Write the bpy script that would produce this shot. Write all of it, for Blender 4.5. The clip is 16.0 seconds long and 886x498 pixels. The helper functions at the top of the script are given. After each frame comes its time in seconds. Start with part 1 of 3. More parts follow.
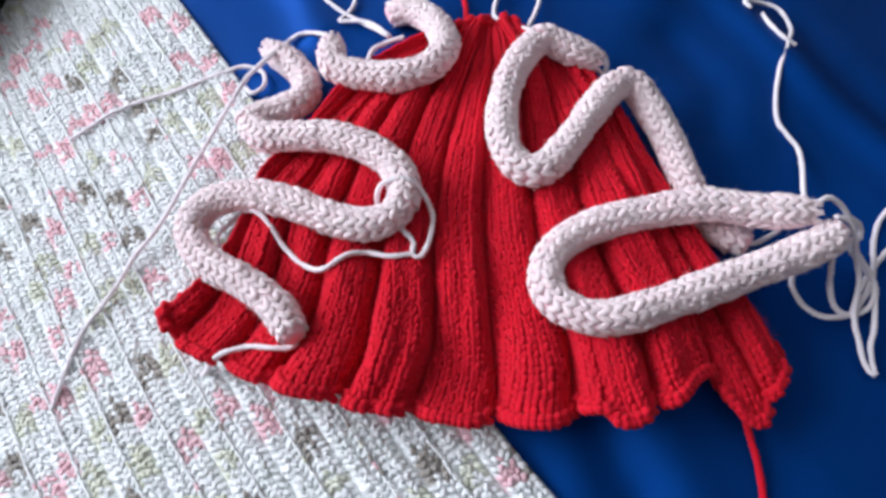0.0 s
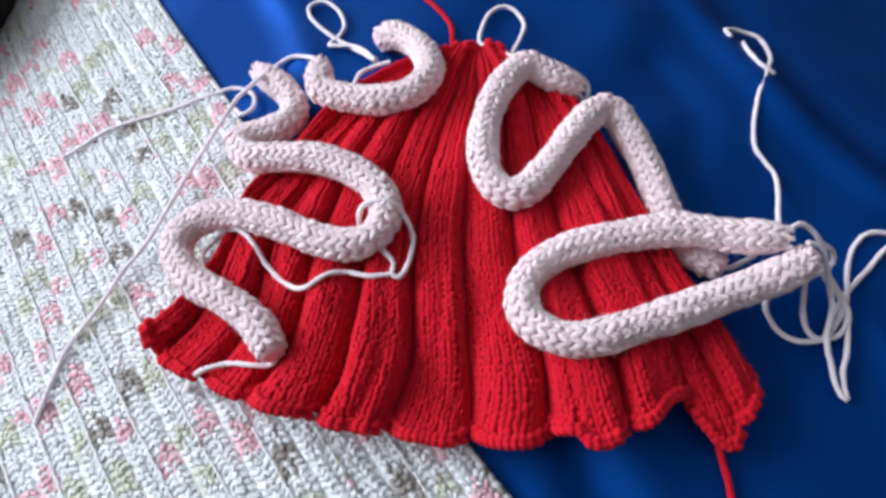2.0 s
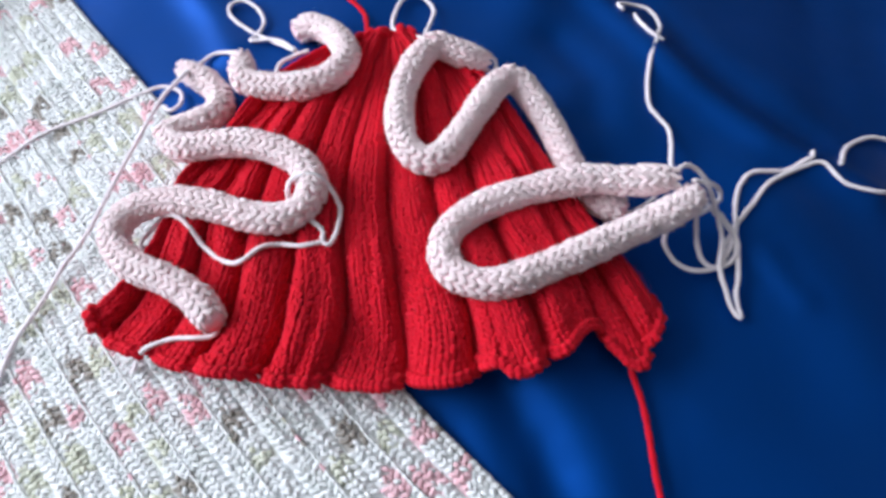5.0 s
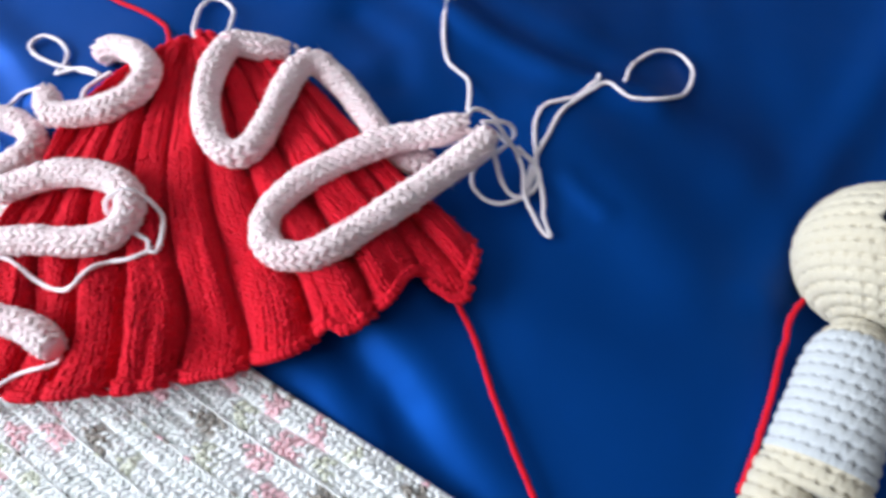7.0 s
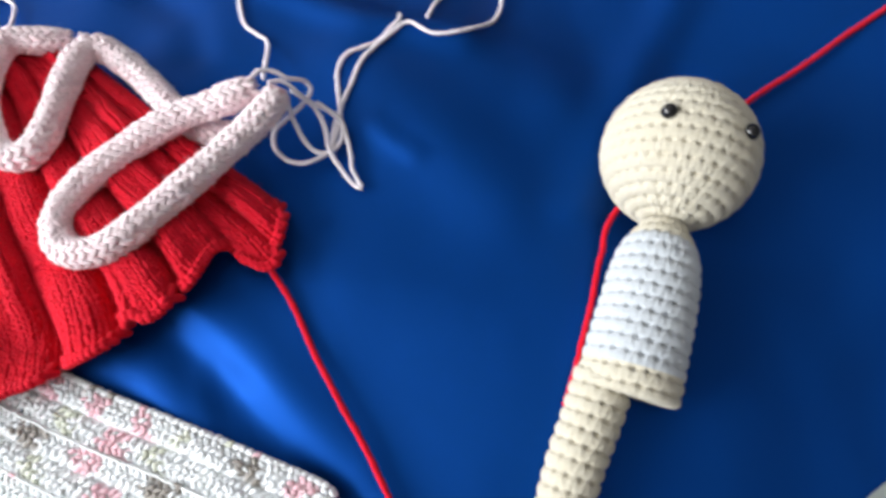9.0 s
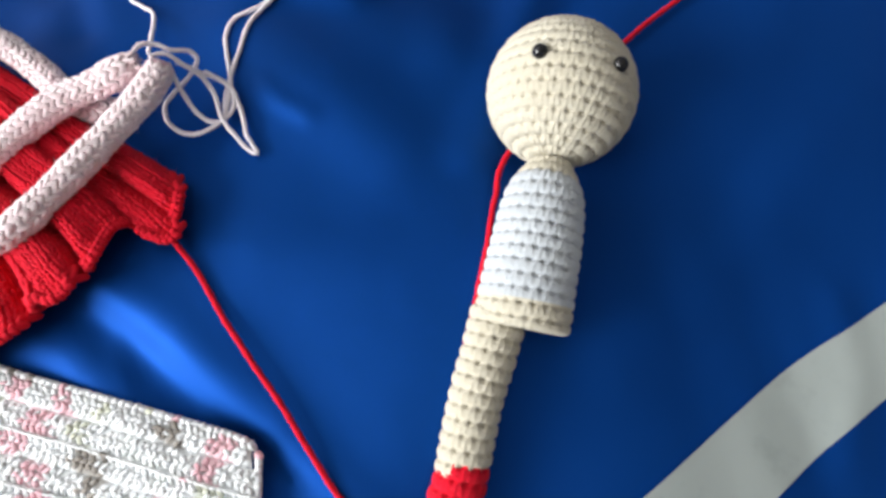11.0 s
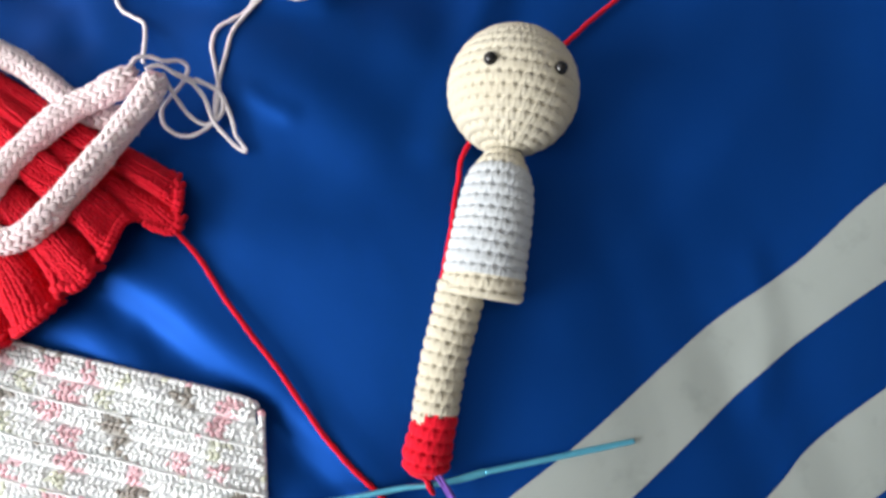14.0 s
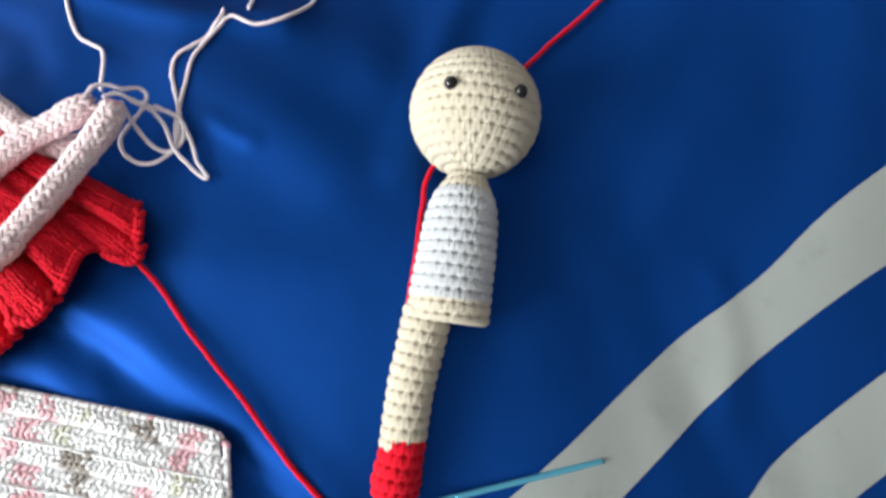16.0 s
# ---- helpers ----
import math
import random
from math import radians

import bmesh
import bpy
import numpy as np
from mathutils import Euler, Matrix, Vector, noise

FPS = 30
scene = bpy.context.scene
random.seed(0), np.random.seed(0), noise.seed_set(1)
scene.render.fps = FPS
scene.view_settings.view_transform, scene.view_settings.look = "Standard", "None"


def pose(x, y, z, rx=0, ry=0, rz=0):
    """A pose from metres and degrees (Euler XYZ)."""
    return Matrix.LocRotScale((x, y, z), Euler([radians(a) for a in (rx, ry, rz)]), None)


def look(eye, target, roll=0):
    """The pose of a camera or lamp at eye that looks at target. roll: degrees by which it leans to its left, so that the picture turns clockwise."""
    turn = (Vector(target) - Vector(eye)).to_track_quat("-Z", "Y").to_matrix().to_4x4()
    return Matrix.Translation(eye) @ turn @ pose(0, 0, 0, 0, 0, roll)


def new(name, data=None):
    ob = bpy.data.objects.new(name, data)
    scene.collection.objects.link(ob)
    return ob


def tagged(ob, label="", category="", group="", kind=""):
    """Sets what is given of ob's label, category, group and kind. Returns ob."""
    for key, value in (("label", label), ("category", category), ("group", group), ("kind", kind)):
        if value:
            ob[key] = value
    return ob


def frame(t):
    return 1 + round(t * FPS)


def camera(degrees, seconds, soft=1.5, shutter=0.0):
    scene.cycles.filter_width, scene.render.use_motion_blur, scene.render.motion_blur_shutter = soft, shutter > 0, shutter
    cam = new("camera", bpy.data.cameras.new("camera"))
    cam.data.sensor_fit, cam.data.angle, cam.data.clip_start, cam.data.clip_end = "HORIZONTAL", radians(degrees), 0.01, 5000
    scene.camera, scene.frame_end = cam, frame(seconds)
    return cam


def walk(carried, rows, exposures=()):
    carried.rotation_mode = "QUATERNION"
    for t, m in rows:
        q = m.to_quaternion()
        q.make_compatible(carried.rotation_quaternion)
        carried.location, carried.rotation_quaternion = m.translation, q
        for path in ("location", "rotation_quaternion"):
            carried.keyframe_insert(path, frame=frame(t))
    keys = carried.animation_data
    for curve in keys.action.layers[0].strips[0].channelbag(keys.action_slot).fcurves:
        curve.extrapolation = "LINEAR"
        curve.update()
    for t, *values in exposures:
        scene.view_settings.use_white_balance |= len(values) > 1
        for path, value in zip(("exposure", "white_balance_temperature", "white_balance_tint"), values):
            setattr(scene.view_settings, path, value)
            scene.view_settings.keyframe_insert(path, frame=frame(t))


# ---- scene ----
cam = camera(69.34, 16.0, soft=3.1, shutter=1.0)
PATH = [
    (0, -0.0139, -0.00827, 0.20968, 17.713, 8.303, 0.157),
    (0.5, -0.00721, -0.00914, 0.20937, 17.421, 8.39, 0.227),
    (1, -0.00221, -0.00762, 0.21166, 17.977, 7.89, 0.496),
    (1.5, -0.00218, -0.00881, 0.21221, 19.308, 7.678, 1.834),
    (2, -0.00557, -0.00856, 0.21248, 19.445, 8.274, 0.885),
    (2.5, -0.00703, -0.01076, 0.21353, 19.905, 8.22, 1.174),
    (3, -0.00531, -0.01449, 0.21358, 19.845, 8.119, 0.952),
    (3.5, -0.00191, -0.01766, 0.21408, 20.052, 8.118, -0.181),
    (6, 0.02516, -0.0405, 0.22718, 19.182, 5.897, -11.161),
    (6.5, 0.0398, -0.04509, 0.22906, 17.509, 6.035, -15.383),
    (7, 0.05191, -0.05417, 0.22792, 17.149, 5.902, -18.277),
    (7.5, 0.06545, -0.06049, 0.22695, 16.207, 5.743, -21.016),
    (8, 0.07586, -0.06632, 0.22431, 15.42, 5.453, -23.41),
    (8.5, 0.09146, -0.07388, 0.22123, 14.452, 5.225, -26.064),
    (9, 0.10403, -0.08017, 0.21768, 12.943, 5.515, -28.587),
    (9.5, 0.11396, -0.08668, 0.21565, 11.696, 5.567, -30.833),
    (10, 0.12003, -0.09237, 0.21614, 10.231, 5.078, -32.495),
    (12.5, 0.13932, -0.10054, 0.24578, 6.335, 4.469, -35.414),
    (13, 0.1404, -0.10039, 0.25504, 5.614, 3.656, -35.823),
    (13.5, 0.14239, -0.10105, 0.25992, 4.939, 4.05, -35.87),
    (14, 0.14028, -0.10121, 0.26047, 4.616, 3.654, -36.239),
    (14.5, 0.13876, -0.10225, 0.25921, 4.911, 3.012, -36.473),
    (15, 0.14177, -0.10096, 0.25557, 5.037, 1.968, -36.046),
    (15.5, 0.14764, -0.10096, 0.25749, 5.046, 2.01, -36.743),
    (16, 0.14794, -0.101, 0.26006, 5.683, 1.889, -37.606),
]
walk(cam, [(row[0], pose(*row[1:])) for row in PATH], [(0, -0.38, 6150, 12), (3.5, -0.36, 6150, 12), (7, 0.05, 6250, 10), (9, 0.30, 6550, 10), (16, 0.34, 6850, 10)])

# ---- world and light ----
world = bpy.data.worlds.new("sky")
world.use_nodes = True
scene.world = world
wn = world.node_tree
sky = wn.nodes.new("ShaderNodeTexSky")
sky.sky_type = "NISHITA"
sky.sun_disc = False
sky.sun_elevation = radians(38)
sky.sun_rotation = radians(250)
wn.links.new(sky.outputs[0], wn.nodes["Background"].inputs[0])
wn.nodes["Background"].inputs[1].default_value = 0.1

daylight = bpy.data.lights.new("window_daylight", "AREA")
daylight.shape, daylight.size, daylight.size_y = "RECTANGLE", 1.5, 1.1
daylight.energy, daylight.color = 84.0, (0.94, 0.97, 1.0)
lamp = new("window_daylight", daylight)
lamp.matrix_world = look((-1.42, 0.62, 0.98), (0.0, 0.62, 0.98))


# ---- the lie of the bed ----
def level_off(x, lo, hi, w=0.06):
    """x between lo and hi, easing to a constant beyond."""
    x = np.asarray(x, float)
    return np.where(x > hi, hi + w * (1 - np.exp(-np.maximum(x - hi, 0) / w)), np.where(x < lo, lo - w * (1 - np.exp(-np.maximum(lo - x, 0) / w)), x))


def rest(x, y):
    """Height of the bed under the things, before folds (metres)."""
    x, y = level_off(x, -0.20, 0.19), level_off(y, -0.19, 0.17)
    return -0.00670 - 0.07180 * x - 0.03524 * y - 0.5953 * x * x - 0.5048 * x * y - 0.4390 * y * y


def gauss_line(x, y, pts, width):
    """1 on a polyline (mm points), falling off sideways over width metres."""
    best = np.full(np.shape(x), 9.0)
    for (ax, ay, *_), (bx, by, *_) in zip(pts, pts[1:]):
        ax, ay, bx, by = ax / 1000, ay / 1000, bx / 1000, by / 1000
        dx, dy = bx - ax, by - ay
        f = np.clip(((x - ax) * dx + (y - ay) * dy) / (dx * dx + dy * dy), 0, 1)
        best = np.minimum(best, np.hypot(x - ax - f * dx, y - ay - f * dy))
    return np.exp(-(best / width) ** 2)


FOLDS = [  # polyline in mm, width in mm, height in mm
    ([(13, 32), (19, 14), (26, -6), (34, -28), (41, -50), (47, -72), (52, -98), (58, -128), (60, -160)], 9, 1.6),
    ([(-3, 27), (3, 9), (10, -11), (18, -33), (25, -55), (31, -77), (37, -103), (44, -133), (47, -165)], 8.5, -4.2),
    ([(-20, 14), (-7, -14), (1, -36), (8, -58)], 9, 1.4),
    ([(12, -16), (9, -30), (7, -42)], 3, 0.5),
    ([(85.3, 57), (82.9, 34.3), (72.9, 14.7), (57.2, 0.5)], 18, -1.6),
    ([(330, 90), (254, 33), (226, 15), (197, -6), (167, -30)], 11, 4.5),
    ([(40, 260), (69, 198), (81, 176), (93, 153), (105, 129), (117, 111), (130, 94), (165, 66)], 9, 5.0),
    ([(82, 214), (96, 186), (109, 160), (122, 136), (134, 118), (150, 98)], 10, -3.0),
    ([(-140, 240), (-110, 190), (-100, 165)], 10, 4.0),
    ([(-60, 300), (-20, 235), (40, 190)], 16, 3.0),
    ([(48, 160), (62, 132), (58, 112)], 9, -2.5),
    ([(75, -20), (120, -55), (140, -60)], 18, 1.5),
    ([(119, 20), (114, 29), (111, 40)], 4, 1.5),
    ([(118, 78), (131, 32), (142, -12)], 22, 5.5),
    ([(145, 112), (168, 62), (186, 22)], 24, 5.0),
    ([(210, -210), (235, -190), (250, -160)], 8, 1.3),
    ([(215, -95), (262, -78), (330, -40)], 16, 1.8),
    ([(165, -130), (215, -128), (280, -105)], 14, 1.4),
]


def sheet_z(x, y):
    x, y = np.asarray(x, float), np.asarray(y, float)
    z = rest(x, y)
    for pts, w, hgt in FOLDS:
        z = z + hgt / 1000 * gauss_line(x, y, pts, w / 1000)
    z = z - 0.007 * np.exp(-((x - 0.203) ** 2 + (y + 0.036) ** 2) / 0.032 ** 2)
    z = z + 0.0010 * np.sin(41 * x + 23 * y + 2 * np.sin(19 * y)) + 0.0009 * np.sin(30 * (x - y) + 3 * np.sin(17 * x) + 2 * np.sin(23 * y)) + 0.0003 * np.sin(90 * x - 60 * y + 3 * np.sin(30 * x))
    return z


def under(x, y):
    """Height of what a flat thing rests on: the bed, or a fold of the sheet where that is higher."""
    return np.maximum(rest(x, y), sheet_z(x, y))


SCARF_EDGE = [(-330, 405), (-250, 296), (-184, 206), (-138, 145), (-84, 70), (-30, 0), (3, -38), (39.5, -80.5)]


def scarf_cover(x, y):
    """1 where the knitted scarf lies between bed and skirt."""
    d = (x + 0.030) * -0.802 + y * -0.597
    return np.clip((d + 0.004) / 0.014, 0, 1)


def skirt_rest(x, y):
    return under(x, y) + 0.0012 + 0.0042 * scarf_cover(x, y)


def lay(pts, lift=0.0, over=0.0):
    """Points in mm with their height over the bed, as metres in the world; never under the sheet."""
    out = []
    for x, y, d in pts:
        x, y = x / 1000, y / 1000
        z = float(rest(x, y)) + d / 1000
        z = max(z, float(sheet_z(x, y)) + 0.0009)
        if over and d > 8:
            z = max(z, skirt_top(x, y) + over)
        out.append((x, y, z + lift))
    return np.array(out)


def mm(pts):
    return np.array(pts, float) / 1000


# ---- materials ----
def nodes_of(name, base, rough, sheen=0.0):
    m = bpy.data.materials.new(name)
    m.use_nodes = True
    t = m.node_tree
    b = t.nodes["Principled BSDF"]
    b.inputs["Base Color"].default_value = (*base, 1)
    b.inputs["Roughness"].default_value = rough
    if sheen:
        b.inputs["Sheen Weight"].default_value = sheen
        b.inputs["Sheen Roughness"].default_value = 0.4
    return m, t, b


def noise_node(t, scale, detail=3.0, rough=0.6, coords="Object"):
    c = t.nodes.new("ShaderNodeTexCoord")
    n = t.nodes.new("ShaderNodeTexNoise")
    n.inputs["Scale"].default_value, n.inputs["Detail"].default_value, n.inputs["Roughness"].default_value = scale, detail, rough
    t.links.new(c.outputs[coords], n.inputs["Vector"])
    return n


def mix_colours(t, fac, a, b):
    """a, b: colours or sockets."""
    n = t.nodes.new("ShaderNodeMix")
    n.data_type = "RGBA"
    for sock, v in ((n.inputs[6], a), (n.inputs[7], b)):
        if isinstance(v, tuple):
            sock.default_value = (*v, 1)
        else:
            t.links.new(v, sock)
    if isinstance(fac, float):
        n.inputs[0].default_value = fac
    else:
        t.links.new(fac, n.inputs[0])
    return n.outputs[2]


def ramp(t, sock, lo, hi):
    n = t.nodes.new("ShaderNodeMapRange")
    n.inputs[1].default_value, n.inputs[2].default_value = lo, hi
    t.links.new(sock, n.inputs[0])
    return n.outputs[0]


def bump(t, b, sock, strength, distance):
    n = t.nodes.new("ShaderNodeBump")
    n.inputs["Strength"].default_value, n.inputs["Distance"].default_value = strength, distance
    t.links.new(sock, n.inputs["Height"])
    t.links.new(n.outputs[0], b.inputs["Normal"])


def soften(b, tint, weight=0.2):
    """Light that seeps through loose fibres."""
    b.inputs["Specular IOR Level"].default_value = 0.12
    b.inputs["Subsurface Weight"].default_value = weight
    b.inputs["Subsurface Radius"].default_value = tuple(0.35 + 0.65 * c for c in tint)
    b.inputs["Subsurface Scale"].default_value = 0.0022


def wool(name, light, deep, rough=0.85, sheen=0.25, fleck=None, seep=0.2):
    """Spun yarn: fibres as fine noise, tone drifting from stitch to stitch and over the piece."""
    m, t, b = nodes_of(name, light, rough, sheen)
    soften(b, light, seep)
    g = t.nodes.new("ShaderNodeNewGeometry")
    wide = noise_node(t, 45, 2)
    fine = noise_node(t, 1500, 4, 0.7)
    col = mix_colours(t, ramp(t, g.outputs["Random Per Island"], 0.0, 1.0), light, tuple(0.75 * a + 0.25 * d for a, d in zip(light, deep)))
    col = mix_colours(t, ramp(t, wide.outputs[0], 0.35, 0.75), col, tuple(0.6 * a + 0.4 * d for a, d in zip(light, deep)))
    col = mix_colours(t, ramp(t, fine.outputs[0], 0.52, 0.78), col, deep)
    if fleck:
        spot = noise_node(t, 260, 2, 0.6)
        col = mix_colours(t, ramp(t, spot.outputs[0], 0.56, 0.70), col, fleck)
    t.links.new(col, b.inputs["Base Color"])
    bump(t, b, fine.outputs[0], 0.6, 0.0006)
    return m


RED = wool("red_wool", (0.68, 0.008, 0.026), (0.36, 0.003, 0.014), sheen=0.06)
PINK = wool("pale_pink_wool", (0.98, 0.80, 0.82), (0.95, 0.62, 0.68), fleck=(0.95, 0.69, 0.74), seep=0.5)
# same wool for the cord core: pink shade between stitches put into the colour
PINK_GAP_SHADE = wool("pink_wool_gap_shade", (0.94, 0.60, 0.66), (0.88, 0.46, 0.54), seep=0.5)
PINK_YARN = wool("pale_pink_yarn", (0.87, 0.81, 0.85), (0.72, 0.64, 0.69))
CREAM = wool("cream_cotton", (0.56, 0.525, 0.43), (0.45, 0.40, 0.30), sheen=0.15)
WHITE = wool("white_cotton", (0.50, 0.53, 0.555), (0.40, 0.43, 0.46), sheen=0.15)


def variegated(name):
    """White yarn dyed in short runs of pink, grey brown and pale green; the run of each stitch is kept on the mesh."""
    m, t, b = nodes_of(name, (0.8, 0.8, 0.8), 0.7, 0.3)
    soften(b, (0.8, 0.8, 0.8), 0.5)
    a = t.nodes.new("ShaderNodeAttribute")
    a.attribute_name = "dye"
    fine = noise_node(t, 1300, 4, 0.7)
    t.links.new(mix_colours(t, ramp(t, fine.outputs[0], 0.55, 1.3), a.outputs["Color"], (0.5, 0.5, 0.5)), b.inputs["Base Color"])
    bump(t, b, fine.outputs[0], 0.6, 0.0006)
    return m


DYED = variegated("variegated_wool")


def cotton(name, base, other, rough, spec, stain=None, metal=0.0, creased=0.0):
    m, t, b = nodes_of(name, base, rough, 0.0)
    b.inputs["Specular IOR Level"].default_value = spec
    wide = noise_node(t, 9, 3)
    weave = noise_node(t, 2600, 2, 0.5)
    col = mix_colours(t, ramp(t, wide.outputs[0], 0.3, 0.7), base, other)
    if stain:
        s = noise_node(t, 60, 3, 0.6)
        col = mix_colours(t, ramp(t, s.outputs[0], 0.58, 0.75), col, stain)
    t.links.new(col, b.inputs["Base Color"])
    b.inputs["Metallic"].default_value = metal
    crease = noise_node(t, 26, 2, 0.45)
    crease.inputs["Distortion"].default_value = 0.5
    add = t.nodes.new("ShaderNodeMath")
    add.operation = "MULTIPLY_ADD"
    add.inputs[1].default_value = creased
    t.links.new(crease.outputs[0], add.inputs[0])
    t.links.new(weave.outputs[0], add.inputs[2])
    bump(t, b, add.outputs[0], 0.25, 0.0002)
    return m


BLUE = cotton("blue_satin_cotton", (0.0012, 0.043, 0.225), (0.0016, 0.049, 0.258), 0.50, 0.08, metal=0.6, creased=14.0)
GREY = cotton("grey_cotton", (0.30, 0.335, 0.325), (0.275, 0.31, 0.30), 0.6, 0.3, stain=(0.25, 0.285, 0.275), creased=14.0)
PLASTER = cotton("wall_plaster", (0.58, 0.57, 0.55), (0.54, 0.53, 0.51), 0.9, 0.2)
BOARDS = cotton("floor_wood", (0.22, 0.13, 0.07), (0.17, 0.10, 0.05), 0.5, 0.4)
BLACK = cotton("black_fabric", (0.006, 0.006, 0.007), (0.009, 0.008, 0.008), 0.8, 0.2)
EYE_BLACK = nodes_of("black_glossy_plastic", (0.006, 0.006, 0.007), 0.12)[0]


def metal_blue():
    m, t, b = nodes_of("blue_anodised_aluminium", (0.10, 0.48, 0.62), 0.3)
    b.inputs["Metallic"].default_value = 0.6
    n = noise_node(t, 300, 3)
    t.links.new(mix_colours(t, n.outputs[0], (0.09, 0.46, 0.66), (0.14, 0.54, 0.74)), b.inputs["Base Color"])
    bump(t, b, n.outputs[0], 0.1, 0.0002)
    return m


HOOK_BLUE = metal_blue()
PURPLE = nodes_of("purple_plastic", (0.16, 0.07, 0.36), 0.35)[0]


# ---- mesh helpers ----
def thing(name, label, category, group="", kind=""):
    return tagged(new(name), label, category, group, kind)


def mesh_object(name, verts, faces, mats, parent=None, label="", smooth=True, mat_index=None, dye=None):
    me = bpy.data.meshes.new(name)
    me.from_pydata(np.asarray(verts).tolist(), [], faces.tolist() if hasattr(faces, "tolist") else faces)
    for m in mats:
        me.materials.append(m)
    if smooth:
        me.polygons.foreach_set("use_smooth", np.ones(len(me.polygons), bool))
    if mat_index is not None:
        me.polygons.foreach_set("material_index", np.asarray(mat_index, np.int32))
    if dye is not None:
        at = me.attributes.new("dye", "FLOAT_COLOR", "POINT")
        at.data.foreach_set("color", np.asarray(dye, np.float32).ravel())
    me.update()
    ob = new(name, me)
    if parent:
        ob.parent = parent
    return tagged(ob, label)


def part(name, bm, material, parent, label=""):
    me = bpy.data.meshes.new(name)
    bm.to_mesh(me)
    bm.free()
    me.materials.append(material)
    for p in me.polygons:
        p.use_smooth = True
    ob = new(name, me)
    ob.parent = parent
    return tagged(ob, label)


SEG, RINGS = 6, (-0.72, -0.28, 0.28, 0.72)


def lobes(centre, along, normal, length, width, thick):
    """One rounded strand of yarn per row: a spindle of the given length, width and thickness. Vertices and faces (as quads)."""
    centre, along, normal = (np.asarray(a, float) for a in (centre, along, normal))
    n = len(centre)
    along = along / np.linalg.norm(along, axis=1, keepdims=True)
    side = np.cross(normal, along)
    side /= np.linalg.norm(side, axis=1, keepdims=True) + 1e-12
    up = np.cross(along, side)
    length, width, thick = (np.broadcast_to(np.asarray(a, float), (n,))[:, None] for a in (length, width, thick))
    vs = [centre - along * length / 2]
    for r in RINGS:
        f = math.sqrt(1 - r * r) ** 0.6
        for k in range(SEG):
            a = 2 * math.pi * k / SEG
            vs.append(centre + along * length / 2 * r + side * (width / 2 * f * math.cos(a)) + up * (thick / 2 * f * math.sin(a)))
    vs.append(centre + along * length / 2)
    per = len(vs)
    v = np.stack(vs, 1).reshape(-1, 3)
    fs = []
    for k in range(SEG):
        j = (k + 1) % SEG
        fs.append((0, 1 + j, 1 + k, 1 + k))
        for r in range(len(RINGS) - 1):
            a = 1 + r * SEG
            fs.append((a + k, a + j, a + SEG + j, a + SEG + k))
        a = 1 + (len(RINGS) - 1) * SEG
        fs.append((a + k, a + j, per - 1, per - 1))
    fs = np.array(fs)
    f = (fs[None] + (np.arange(n) * per)[:, None, None]).reshape(-1, 4)
    return v, f, per


def hairs(base, normal, count, length, width, seed):
    """Stray fibres standing off a surface: thin bent blades. Vertices and faces."""
    rng = np.random.RandomState(seed)
    pick = rng.randint(0, len(base), count)
    p, n = np.asarray(base)[pick], np.asarray(normal)[pick]
    d = n * rng.uniform(0.15, 0.9, (count, 1)) + rng.normal(0, 0.7, (count, 3))
    d /= np.linalg.norm(d, axis=1, keepdims=True)
    d += n * np.maximum(0, 0.15 - (d * n).sum(1, keepdims=True))
    ln = length * rng.uniform(0.35, 1.0, (count, 1)) ** 1.5
    bend = rng.normal(0, 0.35, (count, 3))
    side = np.cross(d, rng.normal(0, 1, (count, 3)))
    side *= width / 2 / (np.linalg.norm(side, axis=1, keepdims=True) + 1e-9)
    mid, tip = p + d * ln * 0.5, p + (d + bend) * ln
    v = np.stack([p - side, p + side, mid + side, mid - side, tip], 1).reshape(-1, 3)
    k = np.arange(count) * 5
    f = [(a, a + 1, a + 2, a + 3) for a in k.tolist()] + [(a + 3, a + 2, a + 4) for a in k.tolist()]
    return v, f


def joined(*pieces):
    """Several (vertices, faces) as one."""
    v, f, off = [], [], 0
    for a, b in pieces:
        v.append(a)
        f.extend(tuple(i + off for i in q) for q in b)
        off += len(a)
    return np.vstack(v), f


def clean(f):
    """Quads whose last two corners agree become triangles."""
    return [tuple(q) if q[2] != q[3] else tuple(q[:3]) for q in f.tolist()]


def smooth_path(pts, step):
    """A smooth curve through points, sampled evenly."""
    p = np.asarray(pts, float)
    q = np.vstack([2 * p[0] - p[1], p, 2 * p[-1] - p[-2]])
    out = []
    for i in range(1, len(q) - 2):
        for s in np.linspace(0, 1, 14, endpoint=False):
            a, b, c, d = q[i - 1:i + 3]
            out.append(0.5 * (2 * b + (c - a) * s + (2 * a - 5 * b + 4 * c - d) * s * s + (3 * b - a - 3 * c + d) * s ** 3))
    out.append(p[-1])
    out = np.array(out)
    d = np.r_[0, np.cumsum(np.linalg.norm(np.diff(out, axis=0), axis=1))]
    n = max(2, int(round(d[-1] / step)) + 1)
    u = np.linspace(0, d[-1], n)
    return np.stack([np.interp(u, d, out[:, k]) for k in range(3)], 1)


def frames_along(p, up=(0, 0, 1)):
    """Tangent and two normals carried along a curve without twisting."""
    t = np.gradient(p, axis=0)
    t /= np.linalg.norm(t, axis=1, keepdims=True)
    e = np.zeros_like(p)
    v = np.array(up, float)
    for i in range(len(p)):
        v = v - t[i] * (v @ t[i])
        v /= np.linalg.norm(v) + 1e-12
        e[i] = v
    return t, e, np.cross(t, e)


